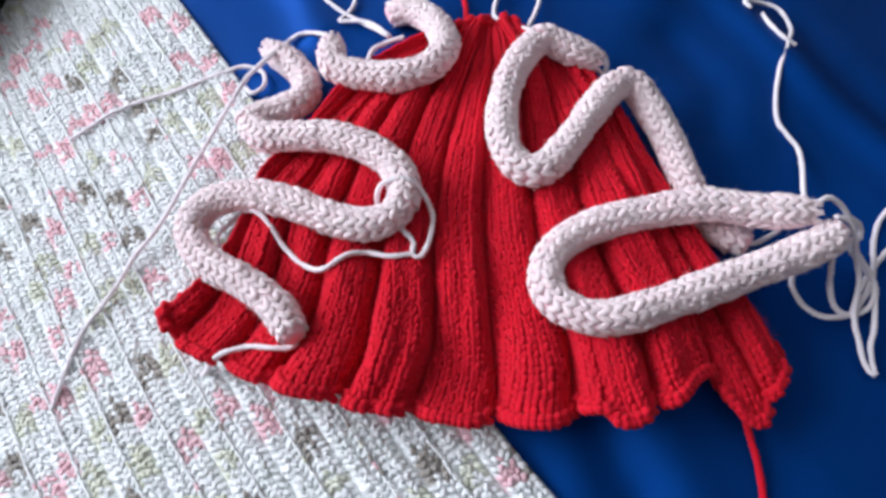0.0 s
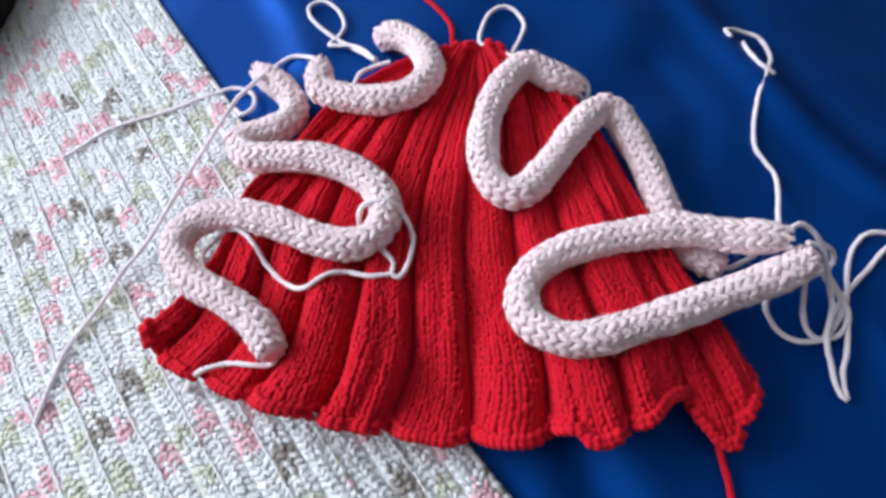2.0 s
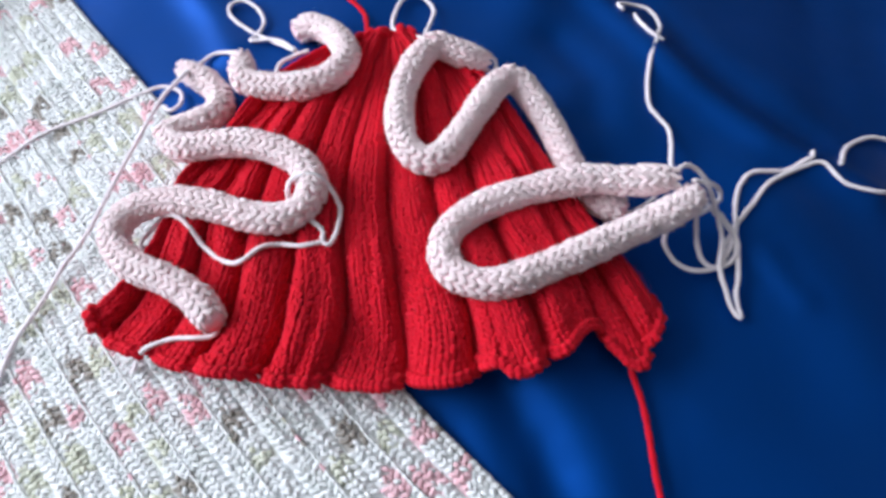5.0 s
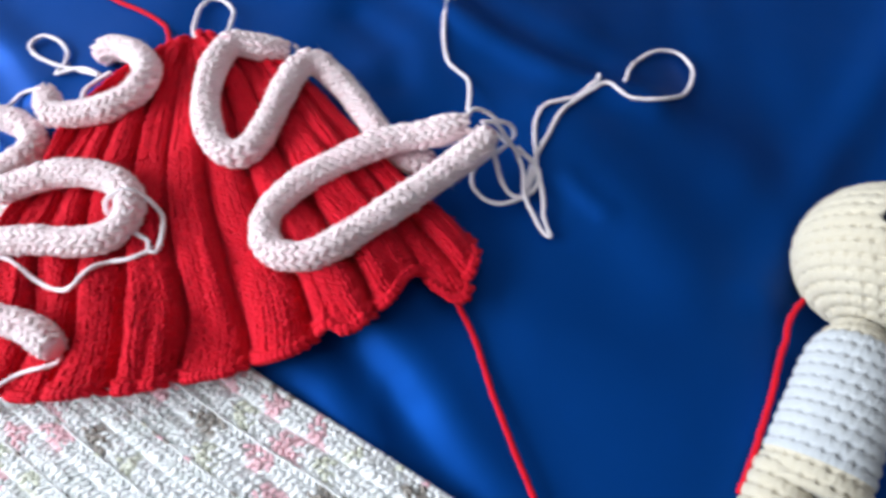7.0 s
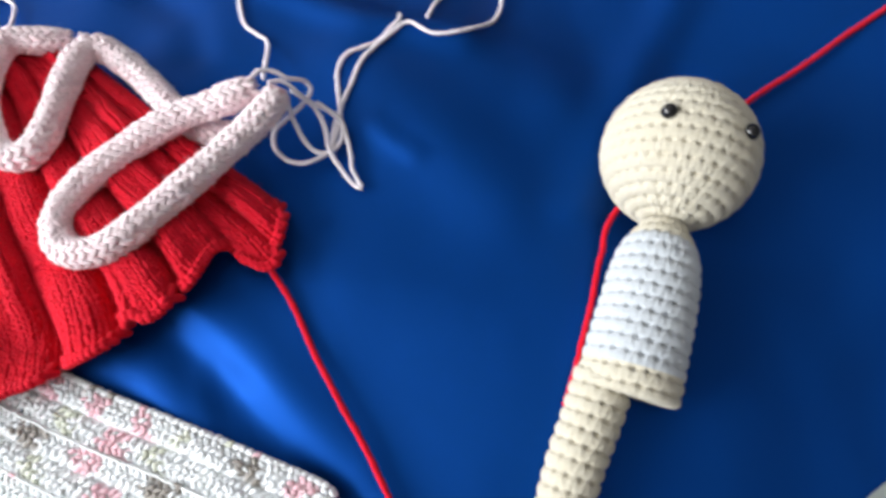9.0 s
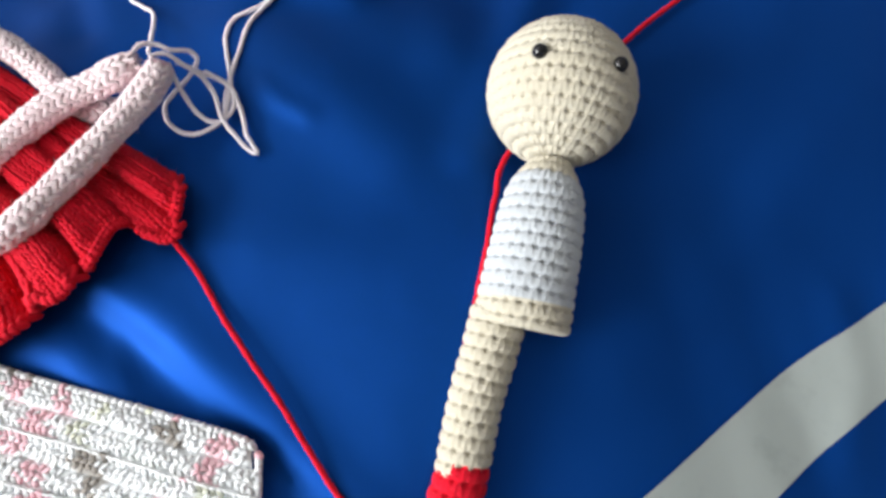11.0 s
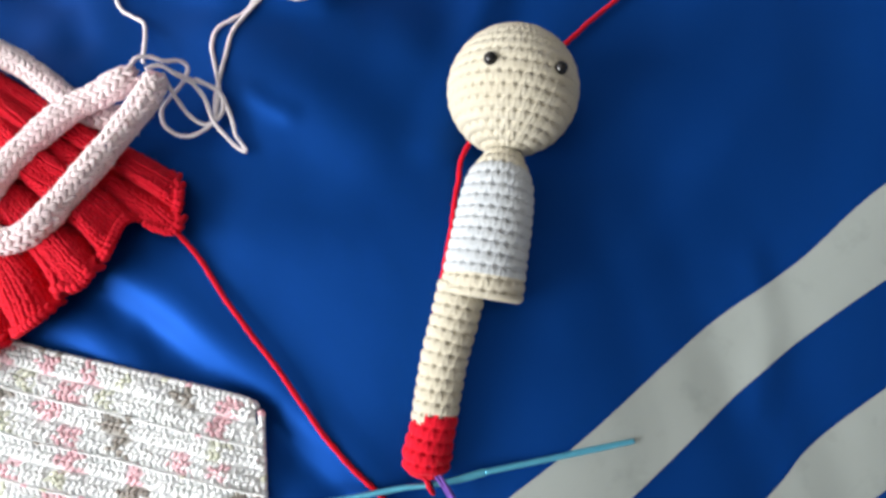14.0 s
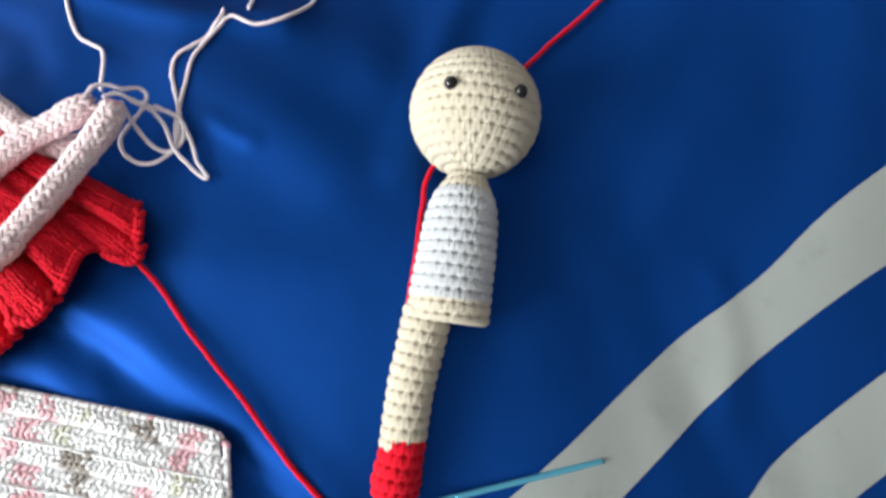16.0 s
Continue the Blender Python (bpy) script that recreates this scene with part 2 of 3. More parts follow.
def ring_faces(rows, cols, closed=True, flip=False):
    f = []
    for i in range(rows - 1):
        for k in range(cols if closed else cols - 1):
            j = (k + 1) % cols
            q = (i * cols + k, i * cols + j, (i + 1) * cols + j, (i + 1) * cols + k)
            f.append(q[::-1] if flip else q)
    return f


def yarn(name, pts, radius, material, parent, label="", turns=260.0):
    """A loose strand of two-ply yarn along a path, its plies twisted round one another."""
    p = smooth_path(pts, 0.0009)
    rng = np.random.RandomState(len(p))
    wob = np.cumsum(rng.normal(0, 1, (len(p), 3)), 0)
    wob -= np.linspace(0, 1, len(p))[:, None] * wob[-1]
    p = p + 0.00004 * wob * np.array([1, 1, 0.0])
    t, e, s = frames_along(p)
    ln = np.r_[0, np.cumsum(np.linalg.norm(np.diff(p, axis=0), axis=1))]
    n = 10
    ph = ln * turns * 2 * math.pi
    vs = np.zeros((len(p), n, 3))
    for k in range(n):
        a = 2 * math.pi * k / n
        r = radius * (0.86 + 0.20 * np.cos(2 * (a - ph)))
        r = r * (1 + 0.08 * np.sin(ln * 900 + k))
        vs[:, k] = p + e * (r * math.cos(a))[:, None] + s * (r * math.sin(a))[:, None]
    v = np.vstack([vs.reshape(-1, 3), p[:1], p[-1:]])
    f = ring_faces(len(p), n)
    m = len(p) * n
    f += [(m, (k + 1) % n, k) for k in range(n)] + [(m + 1, m - n + k, m - n + (k + 1) % n) for k in range(n)]
    return mesh_object(name, v, f, [material], parent, label)


def knit_round(p, radius, columns, gauge, spin=0.0):
    """A knitted tube: V stitches in columns round a curve, over a plain core. Vertices and faces."""
    c = smooth_path(p, gauge)
    t, e, s = frames_along(c)
    rows = len(c)
    rng = np.random.RandomState(rows)
    u = np.arange(rows)
    cap = np.minimum(1, 0.70 + 0.2 * np.minimum(u, rows - 1 - u))
    rad = radius * cap * (1 + 0.035 * np.sin(np.arange(rows) * 0.7) + rng.normal(0, 0.02, rows))
    cs, al, no, wd = [], [], [], []
    for k in range(columns):
        for sgn in (-1, 1):
            a = 2 * math.pi * (k + 0.25 * sgn) / columns + spin + 0.05 * np.sin(u * 0.23 + k)[:, None]
            nrm = e * np.cos(a) + s * np.sin(a)
            tan = -e * np.sin(a) + s * np.cos(a)
            pos = (c + nrm * (rad * 0.93)[:, None])[:-1]
            pos = pos + rng.normal(0, 0.00012, pos.shape)
            cs.append(pos)
            al.append((t + tan * (0.55 * sgn) + nrm * 0.10)[:-1] + rng.normal(0, 0.055, pos.shape))
            no.append(nrm[:-1])
            wd.append((2 * math.pi * rad / columns * 0.56)[:-1])
    wd = np.concatenate(wd)
    v, f, _ = lobes(np.vstack(cs), np.vstack(al), np.vstack(no), gauge * rng.uniform(1.6, 1.8, len(wd)), wd * rng.uniform(1.0, 1.14, len(wd)), radius * rng.uniform(0.27, 0.32, len(wd)))
    n = 28
    core = np.stack([c + (e * math.cos(2 * math.pi * k / n) + s * math.sin(2 * math.pi * k / n)) * (rad * 0.945)[:, None] for k in range(n)], 1).reshape(-1, 3)
    cf = ring_faces(rows, n)
    core = np.vstack([core, c[:1], c[-1:]])
    m = rows * n
    cf += [(m, (k + 1) % n, k) for k in range(n)] + [(m + 1, m - n + k, m - n + (k + 1) % n) for k in range(n)]
    nn = np.vstack(no)
    return len(f), len(cf), *joined((v, clean(f)), (core, cf), hairs(np.vstack(cs) + nn * radius * 0.12, nn, rows * 90, 0.0021, 0.00005, rows))


# ---- the room ----
def wall_box(name, lo, hi, mat, label, category="wall"):
    bm = bmesh.new()
    bmesh.ops.create_cube(bm, size=1.0)
    for v in bm.verts:
        v.co = Vector([lo[i] + (v.co[i] + 0.5) * (hi[i] - lo[i]) for i in range(3)])
    me = bpy.data.meshes.new(name)
    bm.to_mesh(me)
    bm.free()
    me.materials.append(mat)
    return tagged(new(name, me), label, category, kind="structure")


X0, X1, Y0, Y1, Z0, Z1 = -1.46, 3.4, -2.2, 1.9, -0.55, 1.85
WY0, WY1, WZ0, WZ1 = -0.16, 1.40, 0.4, 1.56
wall_box("floor", (X0, Y0, Z0 - 0.1), (X1, Y1, Z0), BOARDS, "brown wooden bedroom floor", "floor")
wall_box("ceiling", (X0, Y0, Z1), (X1, Y1, Z1 + 0.1), PLASTER, "plain grey plaster ceiling", "ceiling")
wall_box("wall_east", (X1, Y0, Z0), (X1 + 0.12, Y1, Z1), PLASTER, "plain grey plaster wall")
wall_box("wall_north", (X0, Y1, Z0), (X1, Y1 + 0.12, Z1), PLASTER, "plain grey plaster wall")
wall_box("wall_south", (X0, Y0 - 0.12, Z0), (X1, Y0, Z1), PLASTER, "plain grey plaster wall")
west = tagged(new("wall_west"), "plain grey plaster wall with a window opening", "wall", kind="structure")
for lo, hi in (((X0 - 0.12, Y0, Z0), (X0, Y1, WZ0)), ((X0 - 0.12, Y0, WZ1), (X0, Y1, Z1)),
               ((X0 - 0.12, Y0, WZ0), (X0, WY0, WZ1)), ((X0 - 0.12, WY1, WZ0), (X0, Y1, WZ1))):
    piece = wall_box("wall_panel", lo, hi, PLASTER, "")
    piece.parent = west
    for key in ("category", "kind"):
        if key in piece:
            del piece[key]

# ---- bed and sheet ----
wall_box("mattress", (-0.72, -0.85, Z0 + 0.01), (1.25, 0.95, -0.19), GREY, "thick mattress under the blue sheet", "mattress")


def build_sheet():
    xs = np.r_[np.linspace(-0.75, -0.32, 30, endpoint=False), np.arange(-0.32, 0.40, 0.003), np.linspace(0.40, 1.28, 50)]
    ys = np.r_[np.linspace(-0.88, -0.30, 36, endpoint=False), np.arange(-0.30, 0.36, 0.003), np.linspace(0.36, 0.98, 36)]
    gx, gy = np.meshgrid(xs, ys)
    z = sheet_z(gx, gy)
    v = np.stack([gx, gy, z], -1).reshape(-1, 3)
    f = ring_faces(len(ys), len(xs), closed=False)
    return tagged(mesh_object("bed_sheet", v, f, [BLUE]), "deep blue satin cotton bed sheet with soft folds", "sheet", kind="structure")


sheet = build_sheet()


def stripe(upper, lower):
    """A pale band of the sheet between two edges given in mm."""
    n, m = 160, 24
    a, b = (smooth_path([(x, y, 0) for x, y, *_ in e], 1.0) for e in (upper, lower))
    pick = lambda e: np.stack([np.interp(np.linspace(0, len(e) - 1, n), np.arange(len(e)), e[:, k]) for k in (0, 1)], 1) / 1000
    a, b = pick(a), pick(b)
    w = np.linspace(0, 1, m)[None, :, None]
    g = a[:, None] * (1 - w) + b[:, None] * w
    v = np.concatenate([g, (sheet_z(g[..., 0], g[..., 1]) + 0.0006)[..., None]], -1).reshape(-1, 3)
    return mesh_object("stripe", v, ring_faces(n, m, closed=False, flip=True), [GREY], sheet, "pale grey stripe")


stripe([(-60, -176), (30, -174)] + [(99.1, -173.6, 0.5), (144.9, -173.2, 0.5), (216.9, -170, 0.5), (266.7, -171.6, 0.5), (327.2, -167.2, 0.5)] + [(450, -176), (700, -186)],
       [(-60, -208), (60, -207)] + [(139.9, -205.3, 0.5), (208, -200.5, 0.5), (239.6, -199.4, 0.5), (298.2, -201.4, 0.5)] + [(400, -212), (700, -224)])
stripe([(-60, -246), (100, -244)] + [(187.2, -242.3, 0.5), (216.8, -237.8, 0.5), (266.7, -238.3, 0.5)] + [(350, -244), (450, -250), (700, -262)],
       [(-60, -280), (100, -278), (187, -276), (217, -272), (270, -275), (350, -280), (450, -286), (700, -296)])

# ---- the knitted scarf ----
scarf = thing("knitted_scarf", "ribbed white wool scarf flecked with pink, brown and green", "scarf")
BAND, PITCH, SHEAR = 0.0089, 0.0026, 0.30
DYES = ((0.90, 0.93, 0.95), (0.90, 0.55, 0.61), (0.34, 0.31, 0.28), (0.70, 0.72, 0.60), (0.80, 0.84, 0.84))


def dye_runs(rng, n):
    """Which dye each stitch of a row has: short runs in white, thinning out at their ends."""
    dye = np.zeros((n, 4), int)
    i = rng.randint(0, 6)
    while i < n:
        run, long = rng.choice([1, 2, 3, 4], p=[0.40, 0.17, 0.25, 0.18]), rng.randint(3, 6)
        for k in range(i, min(i + long, n)):
            dye[k] = np.where(rng.rand(4) < (0.55 if k in (i, i + long - 1) else 0.9), run, 0)
        i += long + rng.randint(3, 9)
    return dye


def build_scarf():
    edge = smooth_path([(x / 1000, y / 1000, 0) for x, y in SCARF_EDGE[::-1]], PITCH)[:, :2]
    t = np.gradient(edge, axis=0)
    for _ in range(60):
        t[1:-1] = (t[:-2] + t[1:-1] + t[2:]) / 3
    t /= np.linalg.norm(t, axis=1, keepdims=True)
    side = np.stack([-t[:, 1], t[:, 0]], 1)
    if side[0] @ np.array([-0.8, -0.6]) < 0:
        side = -side
    rng = np.random.RandomState(5)
    rows, idx = len(edge), np.arange(len(edge))
    t3, s3 = np.c_[t, np.zeros(rows)], np.c_[side, np.zeros(rows)]
    up = np.tile([0, 0, 1.0], (rows, 1))
    white = np.array(DYES[0])

    def place(off, slip, lift):
        """A line of points in the scarf's plane, off metres from its edge, slipped along by stitches."""
        q = np.clip(idx + slip, 0, rows - 1)
        e = np.stack([np.interp(q, idx, edge[:, k]) for k in (0, 1)], 1)
        p = e + side * np.reshape(off, (-1, 1)) - t * SHEAR * np.reshape(off, (-1, 1))
        return np.c_[p, under(p[:, 0], p[:, 1]) + lift]

    for band in range(23):
        dye = dye_runs(rng, rows)
        first = 1 if band == 0 else 0
        # cloth under the stitches
        w = np.linspace(0, 1, 7)
        arch = 0.0017 + 0.0015 * np.sin(math.pi * np.clip(w, 0.03, 0.97)) ** 0.5
        if band == 0:
            arch[0] = 0.0
        grid = np.stack([place((band + q) * BAND, 0, h) for q, h in zip(w, arch)], 1)[first:]
        grid[0, :, 2] -= 0.001
        base = np.array(DYES)[dye[first:, 1]] * 0.8 + 0.2 * white
        cloth = grid.reshape(-1, 3)
        tint = np.repeat(base, 7, 0)
        # three slanting strands a stitch
        cs, al, no, ln, wd, th, cl = [], [], [], [], [], [], []
        lean = 1 if band % 2 else -1
        for lane, (place_at, slant, tall, length, width) in enumerate(((0.20, 0.75, 0.0029, 0.0036, 0.0021), (0.78, -0.65, 0.0031, 0.0036, 0.0021), (0.40, -0.35, 0.0036, 0.0030, 0.0019), (0.60, 0.45, 0.0036, 0.0030, 0.0019))):
            p = place((band + place_at) * BAND + rng.normal(0, 0.00040, rows), 0.5 * (band % 2) + 0.37 * lane + rng.normal(0, 0.10, rows), tall + rng.normal(0, 0.00018, rows))
            keep = slice(first, None)
            cs.append(p[keep])
            al.append((t3 * lean * 0.6 + s3 * slant + rng.normal(0, 0.13, (rows, 3)) * (1, 1, 0.5))[keep])
            no.append(up[keep])
            ln.append((length * rng.uniform(0.85, 1.12, rows))[keep])
            wd.append((width * rng.uniform(0.82, 1.15, rows))[keep])
            th.append(np.full(rows, 0.0020)[keep])
            cl.append((np.array(DYES)[dye[:, lane]] * rng.uniform(0.86, 1.08, (rows, 1)))[keep])
        v, f, per = lobes(*(np.concatenate(a) for a in (cs, al, no, ln, wd, th)))
        tint = np.vstack([tint, np.repeat(np.concatenate(cl), per, 0)])
        fz = hairs(v, np.tile([0, 0, 1.0], (len(v), 1)), 1100 if band else 3000, 0.0030, 0.00005, band + 40)
        vv, ff = joined((cloth, ring_faces(len(grid), 7, closed=False)), (v, clean(f)), fz)
        tint = np.vstack([tint, np.tile(white, (len(fz[0]), 1))])
        mesh_object("rib", vv, ff, [DYED], scarf, dye=np.c_[np.clip(tint, 0.02, 1), np.ones(len(tint))])
        if band % 2 == 0 and band:
            line = place(band * BAND + rng.normal(0, 0.00012, rows), 0, 0.0042)
            tl = np.gradient(line, axis=0)
            v, f, per = lobes(line, tl + rng.normal(0, 0.0002, tl.shape), up, PITCH * 1.5, 0.0013, 0.0018)
            col = np.array(DYES)[np.where(rng.rand(rows) < 0.10, rng.randint(1, 4, rows), 0)] * rng.uniform(0.95, 1.08, (rows, 1))
            mesh_object("ridge", v, clean(f), [DYED], scarf, dye=np.repeat(np.c_[np.clip(col, 0, 1), np.ones(rows)], per, 0))
    # crocheted border along the long side and the short end
    q = place(-0.0002 + 0.0042 * np.exp(-idx / 1.1), 0, 0.0017)
    o = np.arange(0.006, 22.8 * BAND, PITCH)
    e = edge[0] + side[0] * o[:, None] - t[0] * SHEAR * o[:, None]
    e = np.c_[e, under(e[:, 0], e[:, 1]) + 0.0017]
    for name, line in (("side_edge", q), ("end_edge", e)):
        n = len(line)
        tl = np.gradient(line, axis=0)
        tl /= np.linalg.norm(tl, axis=1, keepdims=True)
        v, f, per = lobes(line, tl + rng.normal(0, 0.18, (n, 3)), np.tile([0, 0, 1.0], (n, 1)), PITCH * 1.6, 0.0030, 0.0034)
        col = np.array(DYES)[np.where(rng.rand(n) < 0.15, rng.randint(1, 4, n), 0)] * rng.uniform(0.92, 1.05, (n, 1))
        mesh_object(name, v, clean(f), [DYED], scarf, dye=np.repeat(np.c_[np.clip(col, 0, 1), np.ones(n)], per, 0))


build_scarf()

# ---- the red skirt ----
skirt = thing("knitted_skirt", "small red ribbed knitted skirt with a wavy hem, spread flat", "skirt")
LEFT = [(-42.6, 157.6, 9), (-67, 144.6, 9), (-84.7, 129.4, 9), (-109, 96.2, 9), (-118.8, 65.6, 9), (-125, 52, 9), (-136.5, 41.5, 9)]
RIGHT = [(-13.5, 156.8, 6), (7.6, 140, 6), (18, 123.5, 6), (31.5, 92.2, 6), (45.3, 61.1, 6), (58, 35.5, 6), (64.2, 19.8, 6)]
TOP = [(-43.2, 160.2, 6), (-32.3, 162.5, 6), (-20.2, 161.3, 6), (-13.5, 156.8, 6)]
HEM = [(-136.5, 41.5, 9), (-138.5, 34.5, 9), (-134, 28, 9), (-123.7, 23.1, 9), (-101.2, 14.9, 9), (-82.4, 9.8, 9), (-62.6, 5.4, 9), (-43.8, 2.6, 8), (-29.2, 1.8, 7), (-14.5, 2.4, 7), (-4, 2.4, 7), (4, 6, 7), (10, 2, 7), (18, 3, 7), (27, 8.5, 7), (36.5, 17, 7), (42.5, 12.5, 6), (48, 4, 5), (55.5, 4, 5), (58, 12, 5), (64.2, 19.8, 6)]
GROOVES = [0, 0.05, 0.13, 0.215, 0.317, 0.416, 0.512, 0.620, 0.731, 0.850, 0.93, 1.0]


def side_curve(pts, q):
    c = smooth_path([(x / 1000, y / 1000, 0) for x, y, _ in pts], 0.0005)[:, :2]
    u = np.clip(q, 0, 1) * (len(c) - 1)
    return np.stack([np.interp(u, np.arange(len(c)), c[:, k]) for k in (0, 1)], -1)


def skirt_plan(u, v):
    """Where the skirt's cloth at u (across) and v (waist to hem) lies on the plan."""
    u, v = np.broadcast_arrays(np.asarray(u, float), np.asarray(v, float))
    a, b, l, r = side_curve(TOP, u), side_curve(HEM, u), side_curve(LEFT, v), side_curve(RIGHT, v)
    p00, p10, p01, p11 = (side_curve(c, np.array(q)) for c, q in ((TOP, 0), (TOP, 1), (HEM, 0), (HEM, 1)))
    u, v = u[..., None], v[..., None]
    return (1 - v) * a + v * b + (1 - u) * l + u * r - ((1 - u) * (1 - v) * p00 + u * (1 - v) * p10 + (1 - u) * v * p01 + u * v * p11)


def skirt_point(u, v):
    u, v = np.broadcast_arrays(np.asarray(u, float), np.asarray(v, float))
    drift = (0.004 * np.sin(9 * v + 14 * u) + 0.003 * np.sin(21 * v + 31 * u)) * v * (1 - np.abs(2 * u - 1) ** 6)
    g = np.interp(u + drift, GROOVES, np.arange(len(GROOVES)))
    which = np.floor(g)
    s = g - which
    ridge = 1 - np.abs(2 * s ** 1.15 - 1) ** 4.0 + 0.10 * np.sin(2 * math.pi * s + which * 1.7) * np.sin(math.pi * s)
    amp = (0.0056 + 0.0042 * v ** 1.2 + 0.0035 * u * v ** 3) * (0.85 + 0.3 * np.sin(which * 2.4 + 1) ** 2)
    amp = amp * (1 + 0.20 * np.sin(8 * v + which * 1.9) + 0.10 * np.sin(23 * v + which * 3.1))
    amp = amp * (1 - 0.6 * np.clip((u - 0.78) / 0.12, 0, 1) * v ** 6)
    dent = np.exp(-((s - 0.5 - 0.16 * np.sin(5 * v + which)) / 0.10) ** 2) * np.clip(np.sin(4.5 * v + 2.3 * which), 0, 1)
    ridge = ridge * (1 - 0.12 * dent)
    p = skirt_plan(u, v)
    wave = (ridge - 0.75) * (0.004 + 0.005 * u) * np.clip((v - 0.72) / 0.28, 0, 1) ** 2
    out = skirt_plan(u, np.minimum(v + 0.001, 1)) - skirt_plan(u, np.minimum(v + 0.001, 1) - 0.002)
    out = out / (np.linalg.norm(out, axis=-1, keepdims=True) + 1e-9)
    p = p + out * wave[..., None]
    z = skirt_rest(p[..., 0], p[..., 1]) + 0.0008 + ridge * amp
    return np.concatenate([p, z[..., None]], -1)


def skirt_frame(u, v):
    e = 0.002
    p = skirt_point(u, v)
    du = skirt_point(np.minimum(u + e, 1), v) - skirt_point(np.maximum(u - e, 0), v)
    dv = skirt_point(u, np.minimum(v + e, 1)) - skirt_point(u, np.maximum(v - e, 0))
    du /= np.linalg.norm(du, axis=-1, keepdims=True) + 1e-12
    dv /= np.linalg.norm(dv, axis=-1, keepdims=True) + 1e-12
    n = np.cross(dv, du)
    n *= np.sign(n[..., 2:3])
    n /= np.linalg.norm(n, axis=-1, keepdims=True) + 1e-12
    return p, du, dv, n


GRID = skirt_point(*np.meshgrid(np.linspace(0, 1, 160), np.linspace(0, 1, 80))).reshape(-1, 3)


def skirt_top(x, y):
    """Height of the skirt's ridges near a place, or far down where the skirt does not reach."""
    d = np.hypot(GRID[:, 0] - x, GRID[:, 1] - y)
    near = GRID[d < 0.0035]
    return float(near[:, 2].max()) if len(near) else -1.0


def build_skirt():
    rng = np.random.RandomState(8)
    nu, nv = 300, 120
    uu, vv = np.meshgrid(np.linspace(0, 1, nu), np.linspace(0, 1, nv))
    base = skirt_point(uu, vv)
    base[..., 2] -= 0.0004
    v0 = base.reshape(-1, 3)
    f0 = ring_faces(nv, nu, closed=False, flip=True)
    rows = 72
    us, vs, ws = [], [], []
    for j in range(rows):
        v = (j + 0.5) / rows
        stage = 0.12 if v < 0.22 else 0.33 if v < 0.45 else 0.56 if v < 0.68 else 0.85
        plain = skirt_point(np.linspace(0, 1, 1200), np.full(1200, stage))
        whole = np.r_[0, np.cumsum(np.linalg.norm(np.diff(plain, axis=0), axis=1))]
        whole = np.interp(np.array(GROOVES), np.linspace(0, 1, 1200), whole)
        p = skirt_point(np.linspace(0, 1, 1200), np.full(1200, v))
        arc = np.r_[0, np.cumsum(np.linalg.norm(np.diff(p, axis=0), axis=1))]
        cuts = np.interp(np.array(GROOVES), np.linspace(0, 1, 1200), arc)
        for a, b, wide in zip(cuts, cuts[1:], np.diff(whole)):
            n = max(1, int(round(wide / 0.0033)))
            c = a + (np.arange(n) + 0.5) / n * (b - a)
            us.append(np.interp(c, arc, np.linspace(0, 1, 1200)))
            vs.append(np.full(n, v))
            ws.append(np.full(n, (b - a) / n))
    us, vs, ws = map(np.concatenate, (us, vs, ws))
    p, du, dv, n = skirt_frame(us, vs)
    tall = np.linalg.norm(skirt_plan(us, np.minimum(vs + 0.004, 1)) - skirt_plan(us, vs - 0.004), axis=-1) / 0.008 / rows
    cs, al, no = [], [], []
    for sgn in (-1, 1):
        cs.append(p + du * (sgn * 0.205 * ws)[:, None] + n * 0.0003 + rng.normal(0, 0.00013, p.shape))
        al.append(-dv + du * (sgn * 0.32) + n * 0.12 + rng.normal(0, 0.10, p.shape))
        no.append(n)
    w2 = np.tile(ws, 2)
    v1, f1, _ = lobes(np.vstack(cs), np.vstack(al), np.vstack(no), np.tile(tall, 2) * rng.uniform(1.5, 1.85, len(w2)), w2 * rng.uniform(0.52, 0.64, len(w2)), 0.0016)
    fuzz = hairs(p + n * 0.0008, n, 26000, 0.0034, 0.00005, 4)
    mesh_object("knit_panel", *joined((v0, f0), (v1, clean(f1)), fuzz), [RED], skirt)
    # bound-off edge
    m = 120
    for name, v, count in (("hem_edge", 0.997, m), ("waist_edge", 0.004, 14)):
        u = (np.arange(count) + 0.5) / count
        p, du, dv, n = skirt_frame(u, np.full(count, v))
        a = []
        for sgn in (-1, 1):
            a.append((p + dv * (sgn * 0.0008) + n * 0.0006, du + dv * sgn * 0.55 + n * 0.2, n))
        step = np.linalg.norm(np.gradient(p, axis=0), axis=1)
        v1, f1, _ = lobes(np.vstack([q[0] for q in a]), np.vstack([q[1] for q in a]), np.vstack([q[2] for q in a]), np.tile(step, 2) * 1.7, 0.0032, 0.0040)
        mesh_object(name, v1, clean(f1), [RED], skirt)


build_skirt()
yarn("yarn_tail", lay([(-37.4, 161.4, 5), (-38.7, 177.8, 2), (-45.8, 189, 2), (-60.7, 205.4, 2)] + [(-75, 225, 2), (-100, 250, 2)]), 0.0012, RED, skirt, "loose red yarn end")
yarn("yarn_tail", lay([(49.9, 5, 3), (50.1, 1.5, 2), (51.3, -8, 2), (51.8, -17, 2), (51.6, -35, 2), (52.4, -55, 2), (53.0, -75, 2), (53, -93, 2), (53.2, -110, 2), (55, -127, 2), (57, -137, 2), (58.5, -147, 2)]), 0.0013, RED, skirt, "loose red yarn end")

# ---- the pink cords ----
PINKS = "pink knitted cords"


